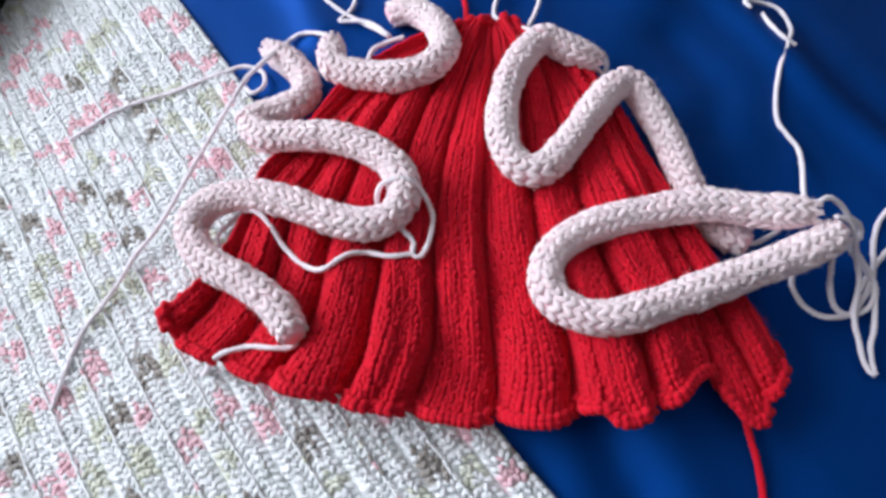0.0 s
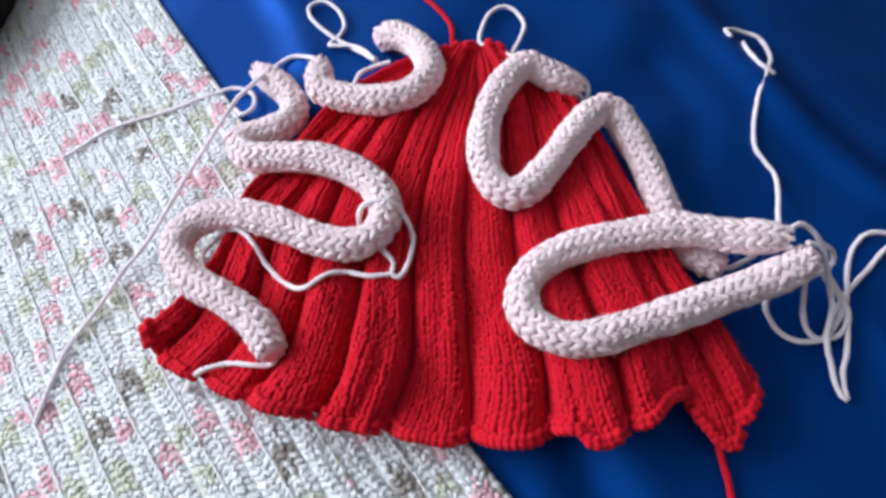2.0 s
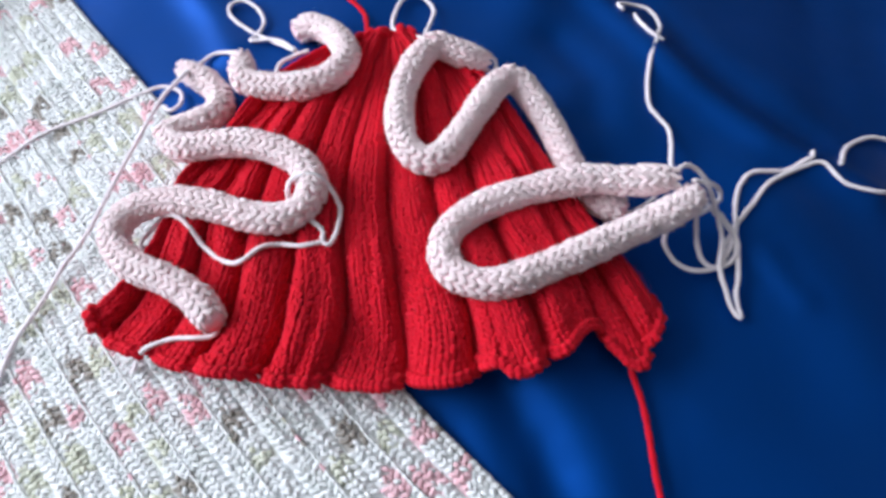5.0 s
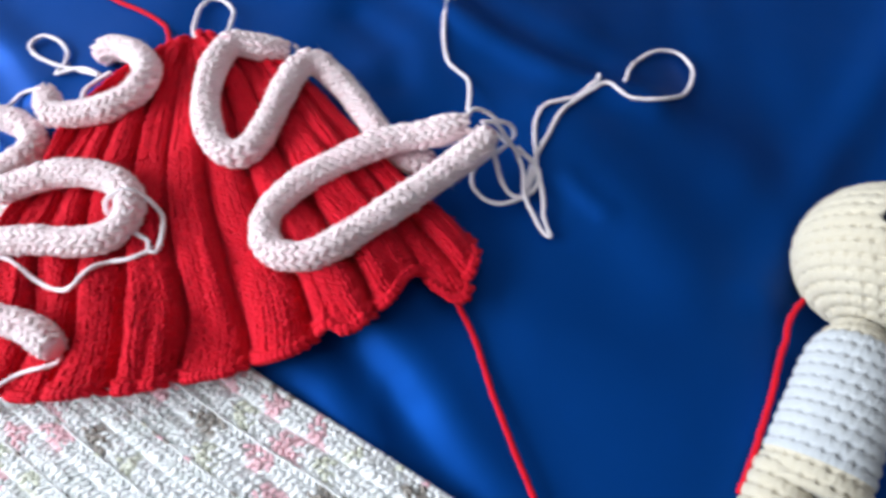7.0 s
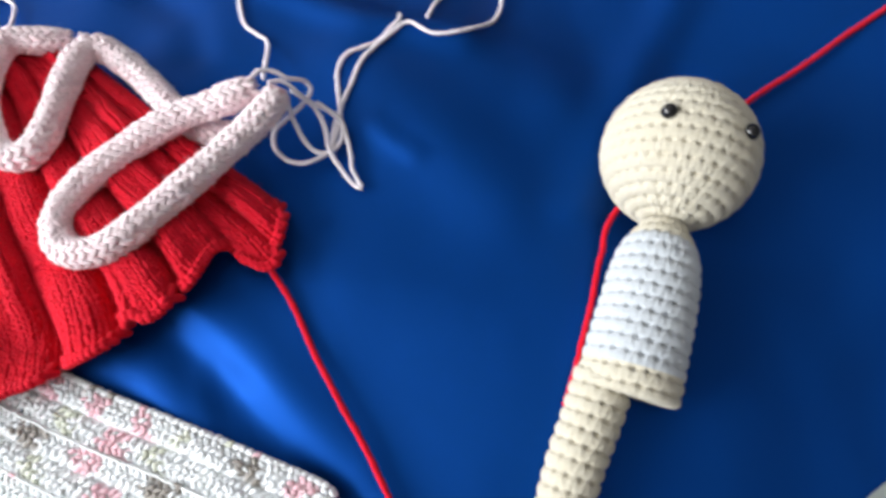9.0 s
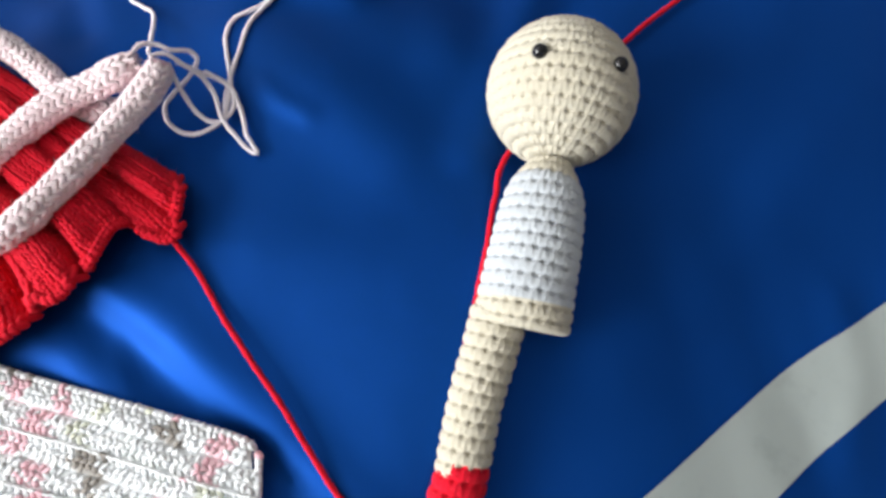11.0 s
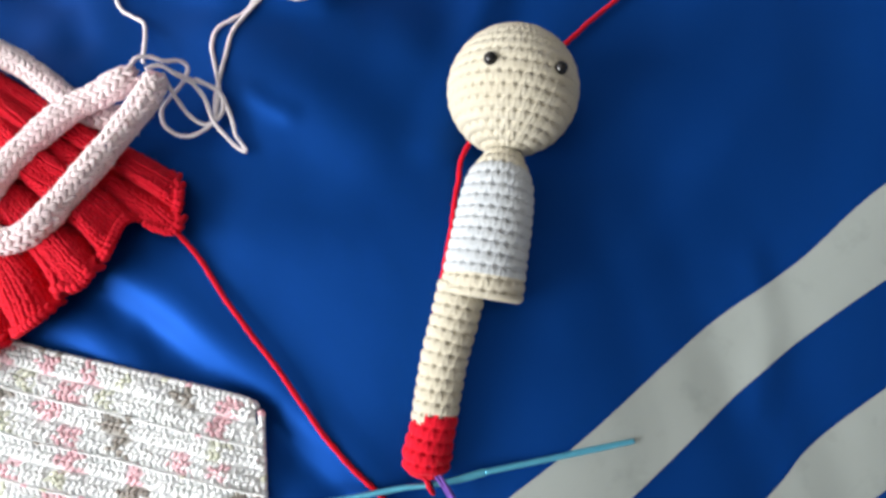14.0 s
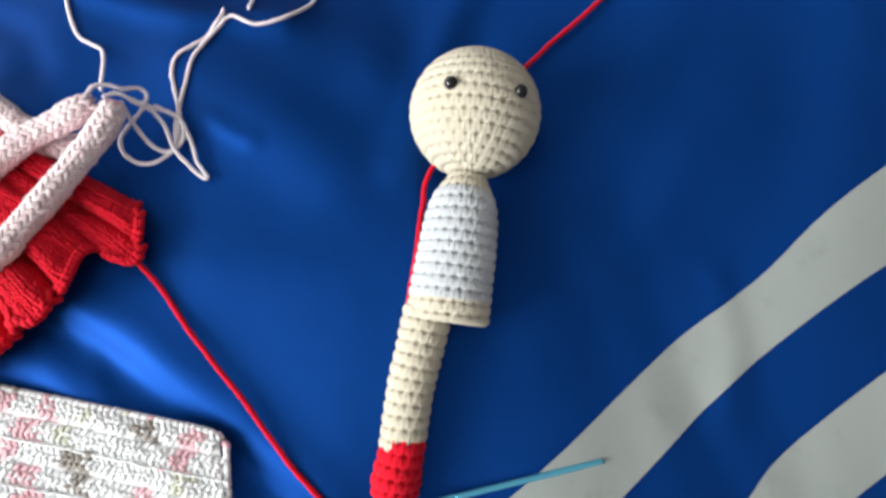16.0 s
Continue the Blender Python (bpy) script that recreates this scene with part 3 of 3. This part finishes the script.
def cord(label, pts, tails, spin=0.0, radius=0.0055):
    root = thing("knitted_tube", label, "cord", PINKS)
    line = lay(pts, over=radius * 0.9)
    for _ in range(3):
        line[1:-1, 2] = (line[:-2, 2] + 2 * line[1:-1, 2] + line[2:, 2]) / 4
    stitches, core, v, f = knit_round(line, radius, 8, 0.0034, spin)
    # core faces get the deeper pink painted as shade in the stitch gaps
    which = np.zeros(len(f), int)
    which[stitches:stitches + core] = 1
    mesh_object("tube", v, f, [PINK, PINK_GAP_SHADE], root, mat_index=which)
    for t in tails:
        yarn("yarn_tail", lay(t, over=0.0012), 0.00105, PINK_YARN, root, "loose pale pink yarn end")
    return root


CORD_LONG = [(-118.7, 151.5, 7), (-108.2, 143.1, 6), (-100.7, 132.8, 6), (-102.3, 123.6, 7), (-112.1, 118.2, 9), (-119.2, 113.8, 11), (-111.7, 104.9, 16), (-97.3, 103.1, 17), (-83.7, 101.1, 17), (-70.1, 95.4, 17), (-60.2, 86.9, 16), (-56.5, 76.8, 16), (-60.5, 68.4, 16), (-69.9, 65.6, 17), (-82.3, 68.7, 18), (-97.9, 75.4, 18), (-114.9, 79.6, 16), (-128.9, 77.1, 14), (-133.8, 67, 13), (-125.1, 54.5, 15), (-110.2, 46.4, 18), (-99.3, 38.8, 19), (-92.8, 30.9, 18), (-90, 26.7, 17)]
CORD_CURL = [(-90.2, 149.2, 12), (-87.7, 136.3, 12), (-73.1, 130.5, 12), (-58.7, 129, 12), (-47.5, 134.3, 12), (-44.5, 145, 12), (-50.4, 158.1, 10), (-60.6, 166.9, 7), (-69.5, 166.3, 6)]
CORD_WAVE = [(13.9, 138.3, 9), (3.3, 141.4, 12), (-6.8, 144.4, 13), (-16.3, 133, 13), (-22, 116.7, 13), (-22.9, 99.7, 13), (-17.8, 88.1, 13), (-9.8, 86.5, 13), (-1.6, 94.4, 13), (8.7, 109.3, 13), (17.8, 121.3, 12), (25.2, 124.4, 11), (31.5, 115.3, 9), (37.3, 101, 7), (41.1, 86.7, 6), (45, 74.5, 5.5), (51.5, 65.9, 5.5), (59.8, 60.7, 5.5)]
CORD_LOOP = [(75.9, 66.5, 23), (61, 68, 19), (44.7, 71, 15), (26, 69.1, 13), (6.7, 64.2, 13), (-4.8, 57.4, 13), (-10, 48.5, 13), (-8, 38.7, 13), (1.2, 32.6, 13), (11.9, 32.1, 13), (28.8, 37.4, 13), (48.6, 44.6, 14), (65.8, 51.1, 17), (78.1, 56.3, 20), (84.5, 61.4, 22)]
cord("long pale pink knitted cord winding over the red skirt's edge", CORD_LONG, [
    [(-93.4, 155.1, 9), (-101.2, 160.5, 4), (-108.1, 161.4, 3), (-113.3, 157.3, 3), (-114.1, 144, 13), (-123.2, 135.3, 12), (-129.4, 124.5, 11), (-137, 108.1, 10), (-144.3, 93, 9), (-150.6, 77.9, 9), (-156.2, 68.4, 9), (-162, 62.2, 8), (-169.4, 49.1, 8), (-180.7, 34.4, 7), (-186.8, 20.1, 6), (-191.4, 6.9, 5)],
    [(-206.7, 118.1, 5), (-184.9, 130, 5), (-158.4, 136.2, 5), (-141.5, 143, 4), (-130.7, 146.5, 3), (-122.3, 143, 3), (-120.5, 136.2, 3), (-125, 132.5, 3), (-128.7, 135.8, 3)],
    [(-67.1, 74.5, 13), (-66.1, 76.8, 18), (-63.2, 78.9, 22), (-57.9, 80, 23), (-53.5, 79.3, 22), (-50.2, 75.6, 18), (-47.8, 69.3, 12), (-48.7, 59.9, 11), (-51.3, 54.4, 11), (-54, 55.6, 11), (-53.7, 59.5, 12), (-57.3, 64, 15)],
    [(-53, 55.5, 11), (-61.1, 54.6, 11), (-69.4, 56.2, 11), (-76.1, 54.4, 11), (-82.9, 50.2, 11), (-90.2, 52.1, 11), (-99, 59.5, 11), (-106.5, 70, 12), (-114.1, 74.3, 9), (-124.3, 72.4, 8), (-128.9, 67.7, 7), (-124.3, 60.7, 9)],
    [(-90.7, 26.2, 15), (-93.7, 24.6, 12), (-99.1, 24.4, 11), (-109.1, 24.9, 10), (-118.9, 21.9, 9), (-129.3, 17.7, 5), (-137.1, 22.9, 4)],
], 0.2)
cord("short pale pink knitted cord curled near the skirt's waist", CORD_CURL, [
    [(-68.4, 153.1, 9), (-81.4, 166, 3), (-91.9, 174.7, 2), (-101.2, 184.6, 2), (-103.4, 192.3, 2), (-97, 195.3, 2), (-89.4, 189.3, 2), (-85.6, 179.7, 2), (-88.3, 172.6, 2), (-91.1, 167.7, 2), (-82.3, 165.9, 4), (-75, 161.3, 6), (-67.6, 152.5, 9)],
    [(-74.5, 138.4, 11), (-73, 143.4, 11), (-68.6, 147.1, 11), (-60.9, 149.1, 11)],
], 0.5)
cord("pale pink knitted cord in a wave over the red skirt", CORD_WAVE, [
    [(-4.6, 149.3, 12), (-10.5, 152.9, 9), (-17.7, 158.7, 7), (-25.2, 165.3, 5), (-24.9, 176.3, 3), (-21.7, 186.2, 2), (-15.8, 190.2, 2), (-10.2, 187.3, 2), (-6.6, 179, 2), (-8.6, 169.1, 3), (-12.1, 159, 5)],
    [(13.1, 135.4, 8), (16.6, 134.6, 5), (18.6, 140.1, 4), (17.9, 143.2, 6)],
    [(48.6, 70.3, 6), (60, 61.9, 4), (66.6, 63.3, 3), (73.1, 67.5, 5), (73.6, 68.9, 10)],
], 0.1)
cord("pale pink knitted cord bent into one long loop", CORD_LOOP, [
    [(76.7, 68.2, 25), (81.3, 71, 25), (85.9, 70.1, 23), (89.6, 66.3, 20), (94.7, 65, 16), (94.8, 61.2, 13), (87.9, 57, 11), (80.8, 55.4, 9), (74.5, 52.5, 8), (71.7, 46.4, 6), (74.6, 38.6, 5), (81.4, 35, 5), (89.2, 35.9, 4), (95.9, 38.2, 5), (99.4, 44.7, 6), (97.7, 51.1, 7), (93.2, 57.2, 9), (87.7, 65.7, 12)],
    [(82.4, 64.2, 25), (87.8, 63.3, 23), (90.6, 57.9, 18), (92.8, 53.7, 12), (93.2, 45.8, 9), (90.2, 36.1, 6), (90.6, 27.4, 4), (91.7, 19.8, 2), (93.9, 16.2, 2), (94.1, 20.4, 2), (94.3, 25, 3), (96.3, 30.7, 4), (98.6, 39.4, 5), (99.4, 47.4, 7), (94.5, 56.6, 10)],
    [(86.3, 60.6, 21), (84.1, 53.9, 14), (83.2, 45.8, 9), (84.7, 38.8, 5), (89.4, 36.4, 4), (95.1, 41.9, 5), (100.6, 50.6, 5), (104.7, 62.6, 4), (108.2, 70.8, 3), (114.8, 76.7, 2), (123.1, 77.1, 2), (131.2, 77.5, 2), (140.4, 81.3, 2)] + [(142.5, 82, 2), (145.2, 86, 2)],
    [(90.6, 36.2, 3), (95.1, 44.8, 4), (101, 52.2, 4), (111, 62, 3), (119.2, 70.1, 2), (126.8, 74.5, 2), (137.3, 78.5, 2)] + [(122.6, 70.9, 2), (135.8, 76, 2), (145.8, 79.4, 2), (152.6, 69.3, 2), (167.8, 64.6, 2), (183.4, 70, 2), (194.4, 82.9, 2), (193.6, 95.2, 2), (182.9, 99.3, 2), (166.9, 92.5, 2), (155.1, 79.4, 2)][2:],
    [(80.1, 76.4, 12), (88, 99.4, 3), (85.4, 108.7, 2), (82.9, 117.9, 2), (88, 138.3, 2), (96.1, 156.4, 2), (100.9, 167.5, 2), (97.9, 178.5, 2), (89.2, 182, 2), (82.1, 179.7, 2), (84, 175.7, 2)],
    [(89.6, 174.8, 2), (89.8, 166.2, 2), (93.2, 158.2, 2), (98.2, 154.1, 2)],
], 0.35)


# ---- the crochet doll ----
def crochet(axis, profile, gauge, width, squash=1.0, e0=(0, 0, 1), jag=0.0):
    """Rounds of single crochet on a turned form: rope-like rounds, a V in each stitch and a small hole between stitches.
    axis: curve; profile: (place along the axis 0..1, radius). Vertices, faces and the place of each face along the work."""
    c = smooth_path(axis, 0.0006)
    t, e, s = frames_along(c, e0)
    q = np.array(profile, float)
    fine = np.linspace(0, 1, 800)
    ln = np.linalg.norm(np.diff(c, axis=0), axis=1).sum()
    rad = np.interp(fine, q[:, 0], q[:, 1])
    arc = np.r_[0, np.cumsum(np.hypot(np.diff(fine) * ln, np.diff(rad)))]
    rows = max(2, int(round(arc[-1] / gauge)))
    rng = np.random.RandomState(rows + 3)
    cols, per = int(8 * round(2 * math.pi * rad.max() / width)), 9
    steps = rows * per + 1
    at = lambda x, arr: np.stack([np.interp(x * (len(c) - 1), np.arange(len(c)), arr[:, k]) for k in range(3)], -1)
    th = np.arange(cols) * 2 * math.pi / cols
    loose = rng.uniform(0.75, 1.2, (rows + 1, 80))
    sway = rng.normal(0, 0.05, (rows + 1, 80))
    out, place = [], []
    for i in range(steps):
        j, fr = min(i // per, rows - 1), (i % per) / per
        x = np.interp(i / (steps - 1) * arc[-1], arc, fine)
        r = np.interp(x, fine, rad)
        mid = np.interp((j + 0.5) / rows * arc[-1], arc, fine)
        n = max(5, int(round(2 * math.pi * np.interp(mid, fine, rad) / width)))
        slope = (np.interp(min(x + 0.004, 1), fine, rad) - np.interp(max(x - 0.004, 0), fine, rad)) / (0.008 * ln)
        a = th * n / (2 * math.pi) + 0.5 * (j % 2) + 0.13 * j
        k = np.floor(a).astype(int) % n % 80
        fa = a - np.floor(a) - 0.5
        fa = fa + sway[j, k]
        rope = 0.00070 * math.sin(math.pi * fr) ** 0.6
        lobe = 0.00034 * np.exp(-((np.abs(fa) - 0.13 - 0.14 * fr) / 0.13) ** 2) * math.sin(math.pi * min(1, fr + 0.08)) ** 0.4
        edge = np.minimum(0.5 - np.abs(fa), 0.5)
        low = min(abs(fr - 0.06), abs(fr - 1.06))
        hole = 0.0019 * np.exp(-(edge / 0.20) ** 2 - (low / 0.10) ** 2) * loose[j, k]
        seam = 0.00012 * np.exp(-(fa / 0.07) ** 2) * fr
        h = (rope + lobe * loose[j, k] - hole - seam) * min(1.0, r / 0.004)
        ct, ce, cn, cc = at(x, t), at(x, e), at(x, s), at(x, c)
        rn = ce * np.cos(th)[:, None] * squash + cn * np.sin(th)[:, None]
        nn = rn - ct * slope
        nn = nn / np.linalg.norm(nn, axis=1, keepdims=True)
        out.append(cc + rn * r + nn * h[:, None])
        place += (x + jag * (np.where(np.sin(th) > 0.3, 0.0, 1.0) + 0.35 * (np.floor(th * n / math.pi) % 2))).tolist()
    v = np.vstack(out)
    f = ring_faces(steps, cols)
    row = place[:len(f)]
    m = len(v)
    v = np.vstack([v, out[0].mean(0), out[-1].mean(0)])
    f += [(m, (k + 1) % cols, k) for k in range(cols)] + [(m + 1, m - cols + k, m - cols + (k + 1) % cols) for k in range(cols)]
    row = row + [0.0] * cols + [1.0] * cols
    fz = hairs(v[:m], (v[:m] - np.repeat(np.array([at(np.interp(i / (steps - 1) * arc[-1], arc, fine), c) for i in range(steps)]), cols, 0)) / 0.02, rows * 40, 0.0018, 0.00004, rows)
    return *joined((v, f), fz), row + [0.3] * len(fz[1])


def build_doll():
    head, torso, leg = mm([(206.2, -33.7, -21)])[0], mm([(185.4, -55.2, -19), (177.2, -63, -15), (162, -78, -13), (149.5, -89.9, -12), (139.8, -99.7, -12)]), mm([(137.3, -89.9, -11), (126.4, -99.5, -10.5), (111.5, -111.7, -10), (93, -129.7, -10), (84.3, -137.5, -10.5), (77.6, -145, -11)])
    verts, faces, index = [], [], []

    def add(v, f, mat):
        off = sum(len(a) for a in verts)
        verts.append(v)
        faces.extend(tuple(i + off for i in q) for q in f)
        index.extend(mat if isinstance(mat, list) else [mat] * len(f))

    def piece(axis, profile, colour, gauge=0.0050, **kw):
        v, f, row = crochet(axis, profile, gauge, 0.0045, **kw)
        add(v, f, [colour(r) for r in row])

    up = head - torso[0]
    up = up / np.linalg.norm(up)
    r = 0.0285
    ball = [((1 - math.cos(a)) / 2, r * math.sin(a)) for a in np.linspace(0.04, math.pi - 0.04, 40)]
    piece([head + up * r * 1.0, head + up * r * 0.4, head - up * r * 0.4, head - up * r * 1.0], ball, lambda x: 0)
    body = [(0, 0.0080), (0.06, 0.0088), (0.12, 0.0112), (0.20, 0.0138), (0.35, 0.0154), (0.6, 0.0162), (0.85, 0.0168), (0.97, 0.0168), (1.0, 0.0150)]
    piece(torso, body, lambda x: 0 if x < 0.13 or x > 0.84 else 1, squash=0.86, gauge=0.0048)
    limb = [(0, 0.0094), (0.1, 0.0096), (0.5, 0.0090), (0.78, 0.0088), (0.88, 0.0096), (0.95, 0.0090), (0.98, 0.0070), (1.0, 0.0030)]
    piece(leg, limb, lambda x: 0 if x < 0.73 else 2, squash=0.95, jag=0.05, gauge=0.0049)
    for p in [(0.2012, -0.0243, 0.0050), (0.2238, -0.0440, 0.0035)]:
        p = np.array(p)
        n = p - head
        n = n / np.linalg.norm(n)
        c = head + n * (r + 0.0009)
        bm = bmesh.new()
        bmesh.ops.create_uvsphere(bm, u_segments=20, v_segments=12, radius=0.0029)
        v = np.array([tuple(q.co) for q in bm.verts]) + c
        f = [tuple(q.index for q in g.verts) for g in bm.faces]
        bm.free()
        add(v, f, 3)
    ob = mesh_object("crochet_doll", np.vstack(verts), faces, [CREAM, WHITE, RED, EYE_BLACK], mat_index=index)
    return tagged(ob, "unfinished cream crochet doll, white torso, one leg with a red foot", "doll")


build_doll()
strand = thing("red_yarn", "loose red yarn running under the crochet doll", "yarn")
yarn("strand", lay([(420, -6, 2), (318, -16, 2), (285, -20, 2), (260, -22, 2), (215, -28, 2), (176, -40, 2), (162, -52.5, 2), (149, -66, 2), (138, -76.5, 2), (128.5, -85.5, 2), (120, -93, 2)]), 0.0013, RED, strand)

# ---- hook and marker ----
hook = thing("crochet_hook", "slim blue anodised metal crochet hook lying across the foot", "crochet hook")


def rod(name, pts, radii, mat, parent, flat=1.0, label=""):
    p = smooth_path(pts, 0.001)
    t, e, s = frames_along(p)
    rr = np.interp(np.linspace(0, 1, len(p)), np.linspace(0, 1, len(radii)), radii)
    n = 16
    v = np.stack([p + e * (rr * math.cos(2 * math.pi * k / n) * flat)[:, None] + s * (rr * math.sin(2 * math.pi * k / n))[:, None] for k in range(n)], 1).reshape(-1, 3)
    v = np.vstack([v, p[:1], p[-1:]])
    m = len(p) * n
    f = ring_faces(len(p), n) + [(m, (k + 1) % n, k) for k in range(n)] + [(m + 1, m - n + k, m - n + (k + 1) % n) for k in range(n)]
    return mesh_object(name, v, f, [mat], parent, label)


H = lay([(48, -133.9, 4), (66.8, -143, 4), (77.9, -149.4, 5), (87.5, -153.9, 5), (98.5, -158.6, 4), (156.3, -187.3, 2)])
rod("shaft", [H[4], (H[4] + H[5]) / 2, H[5]], [0.0013, 0.00135, 0.00135, 0.00135, 0.0011], HOOK_BLUE, hook)
rod("thumb_rest", [H[2], H[3], H[4]], [0.0012, 0.0013, 0.0017, 0.0016], HOOK_BLUE, hook, 0.6, "flattened thumb rest")
rod("throat", [H[0] + (H[0] - H[2]) * 0.8, H[0], H[1], H[2]], [0.0007, 0.0013, 0.0013, 0.0013, 0.0012], HOOK_BLUE, hook)
marker = thing("stitch_marker", "small purple plastic stitch marker hooked into the red foot", "stitch marker")
M = lay([(83.2, -140.2, 12), (82.3, -144.3, 10), (81.8, -154.4, 8), (80.4, -163.9, 6)])
rod("pin", [M[0], M[1], M[2], M[3]], [0.0005, 0.0007, 0.0008, 0.0009], PURPLE, marker)
rod("clasp", [M[0] + np.array([0.0022, 0.0008, 0.0]), M[1] + np.array([0.002, 0.001, 0]), M[2] + np.array([0.0012, 0, 0.0004]), M[3] + np.array([0.0010, 0, 0])], [0.0005, 0.0007, 0.0010, 0.0012], PURPLE, marker)
loop = thing("working_loop", "red yarn loop from the foot over the hook", "yarn")
yarn("strand", [M[1] + np.array([-0.004, 0.002, 0]), H[2] + np.array([0.0, 0.003, 0.003]), H[2] + np.array([-0.001, 0, 0.0022]), H[2] + np.array([-0.0015, -0.003, 0])], 0.0013, RED, loop)


# ---- the dark bag at the far corner ----
def build_bag():
    bm = bmesh.new()
    bmesh.ops.create_uvsphere(bm, u_segments=40, v_segments=24, radius=1.0)
    for v in bm.verts:
        k = 1 + 0.05 * noise.noise(v.co * 3)
        v.co = Vector((v.co.x * 0.07 * k, v.co.y * 0.09 * k, (max(v.co.z, -0.5)) * 0.035 * k))
    root = thing("black_bag", "soft black fabric bag lying on the scarf", "bag")
    ob = part("bag_body", bm, BLACK, root)
    root.location = (-0.326, 0.226, float(rest(-0.3, 0.22)) + 0.022)
    return root


build_bag()
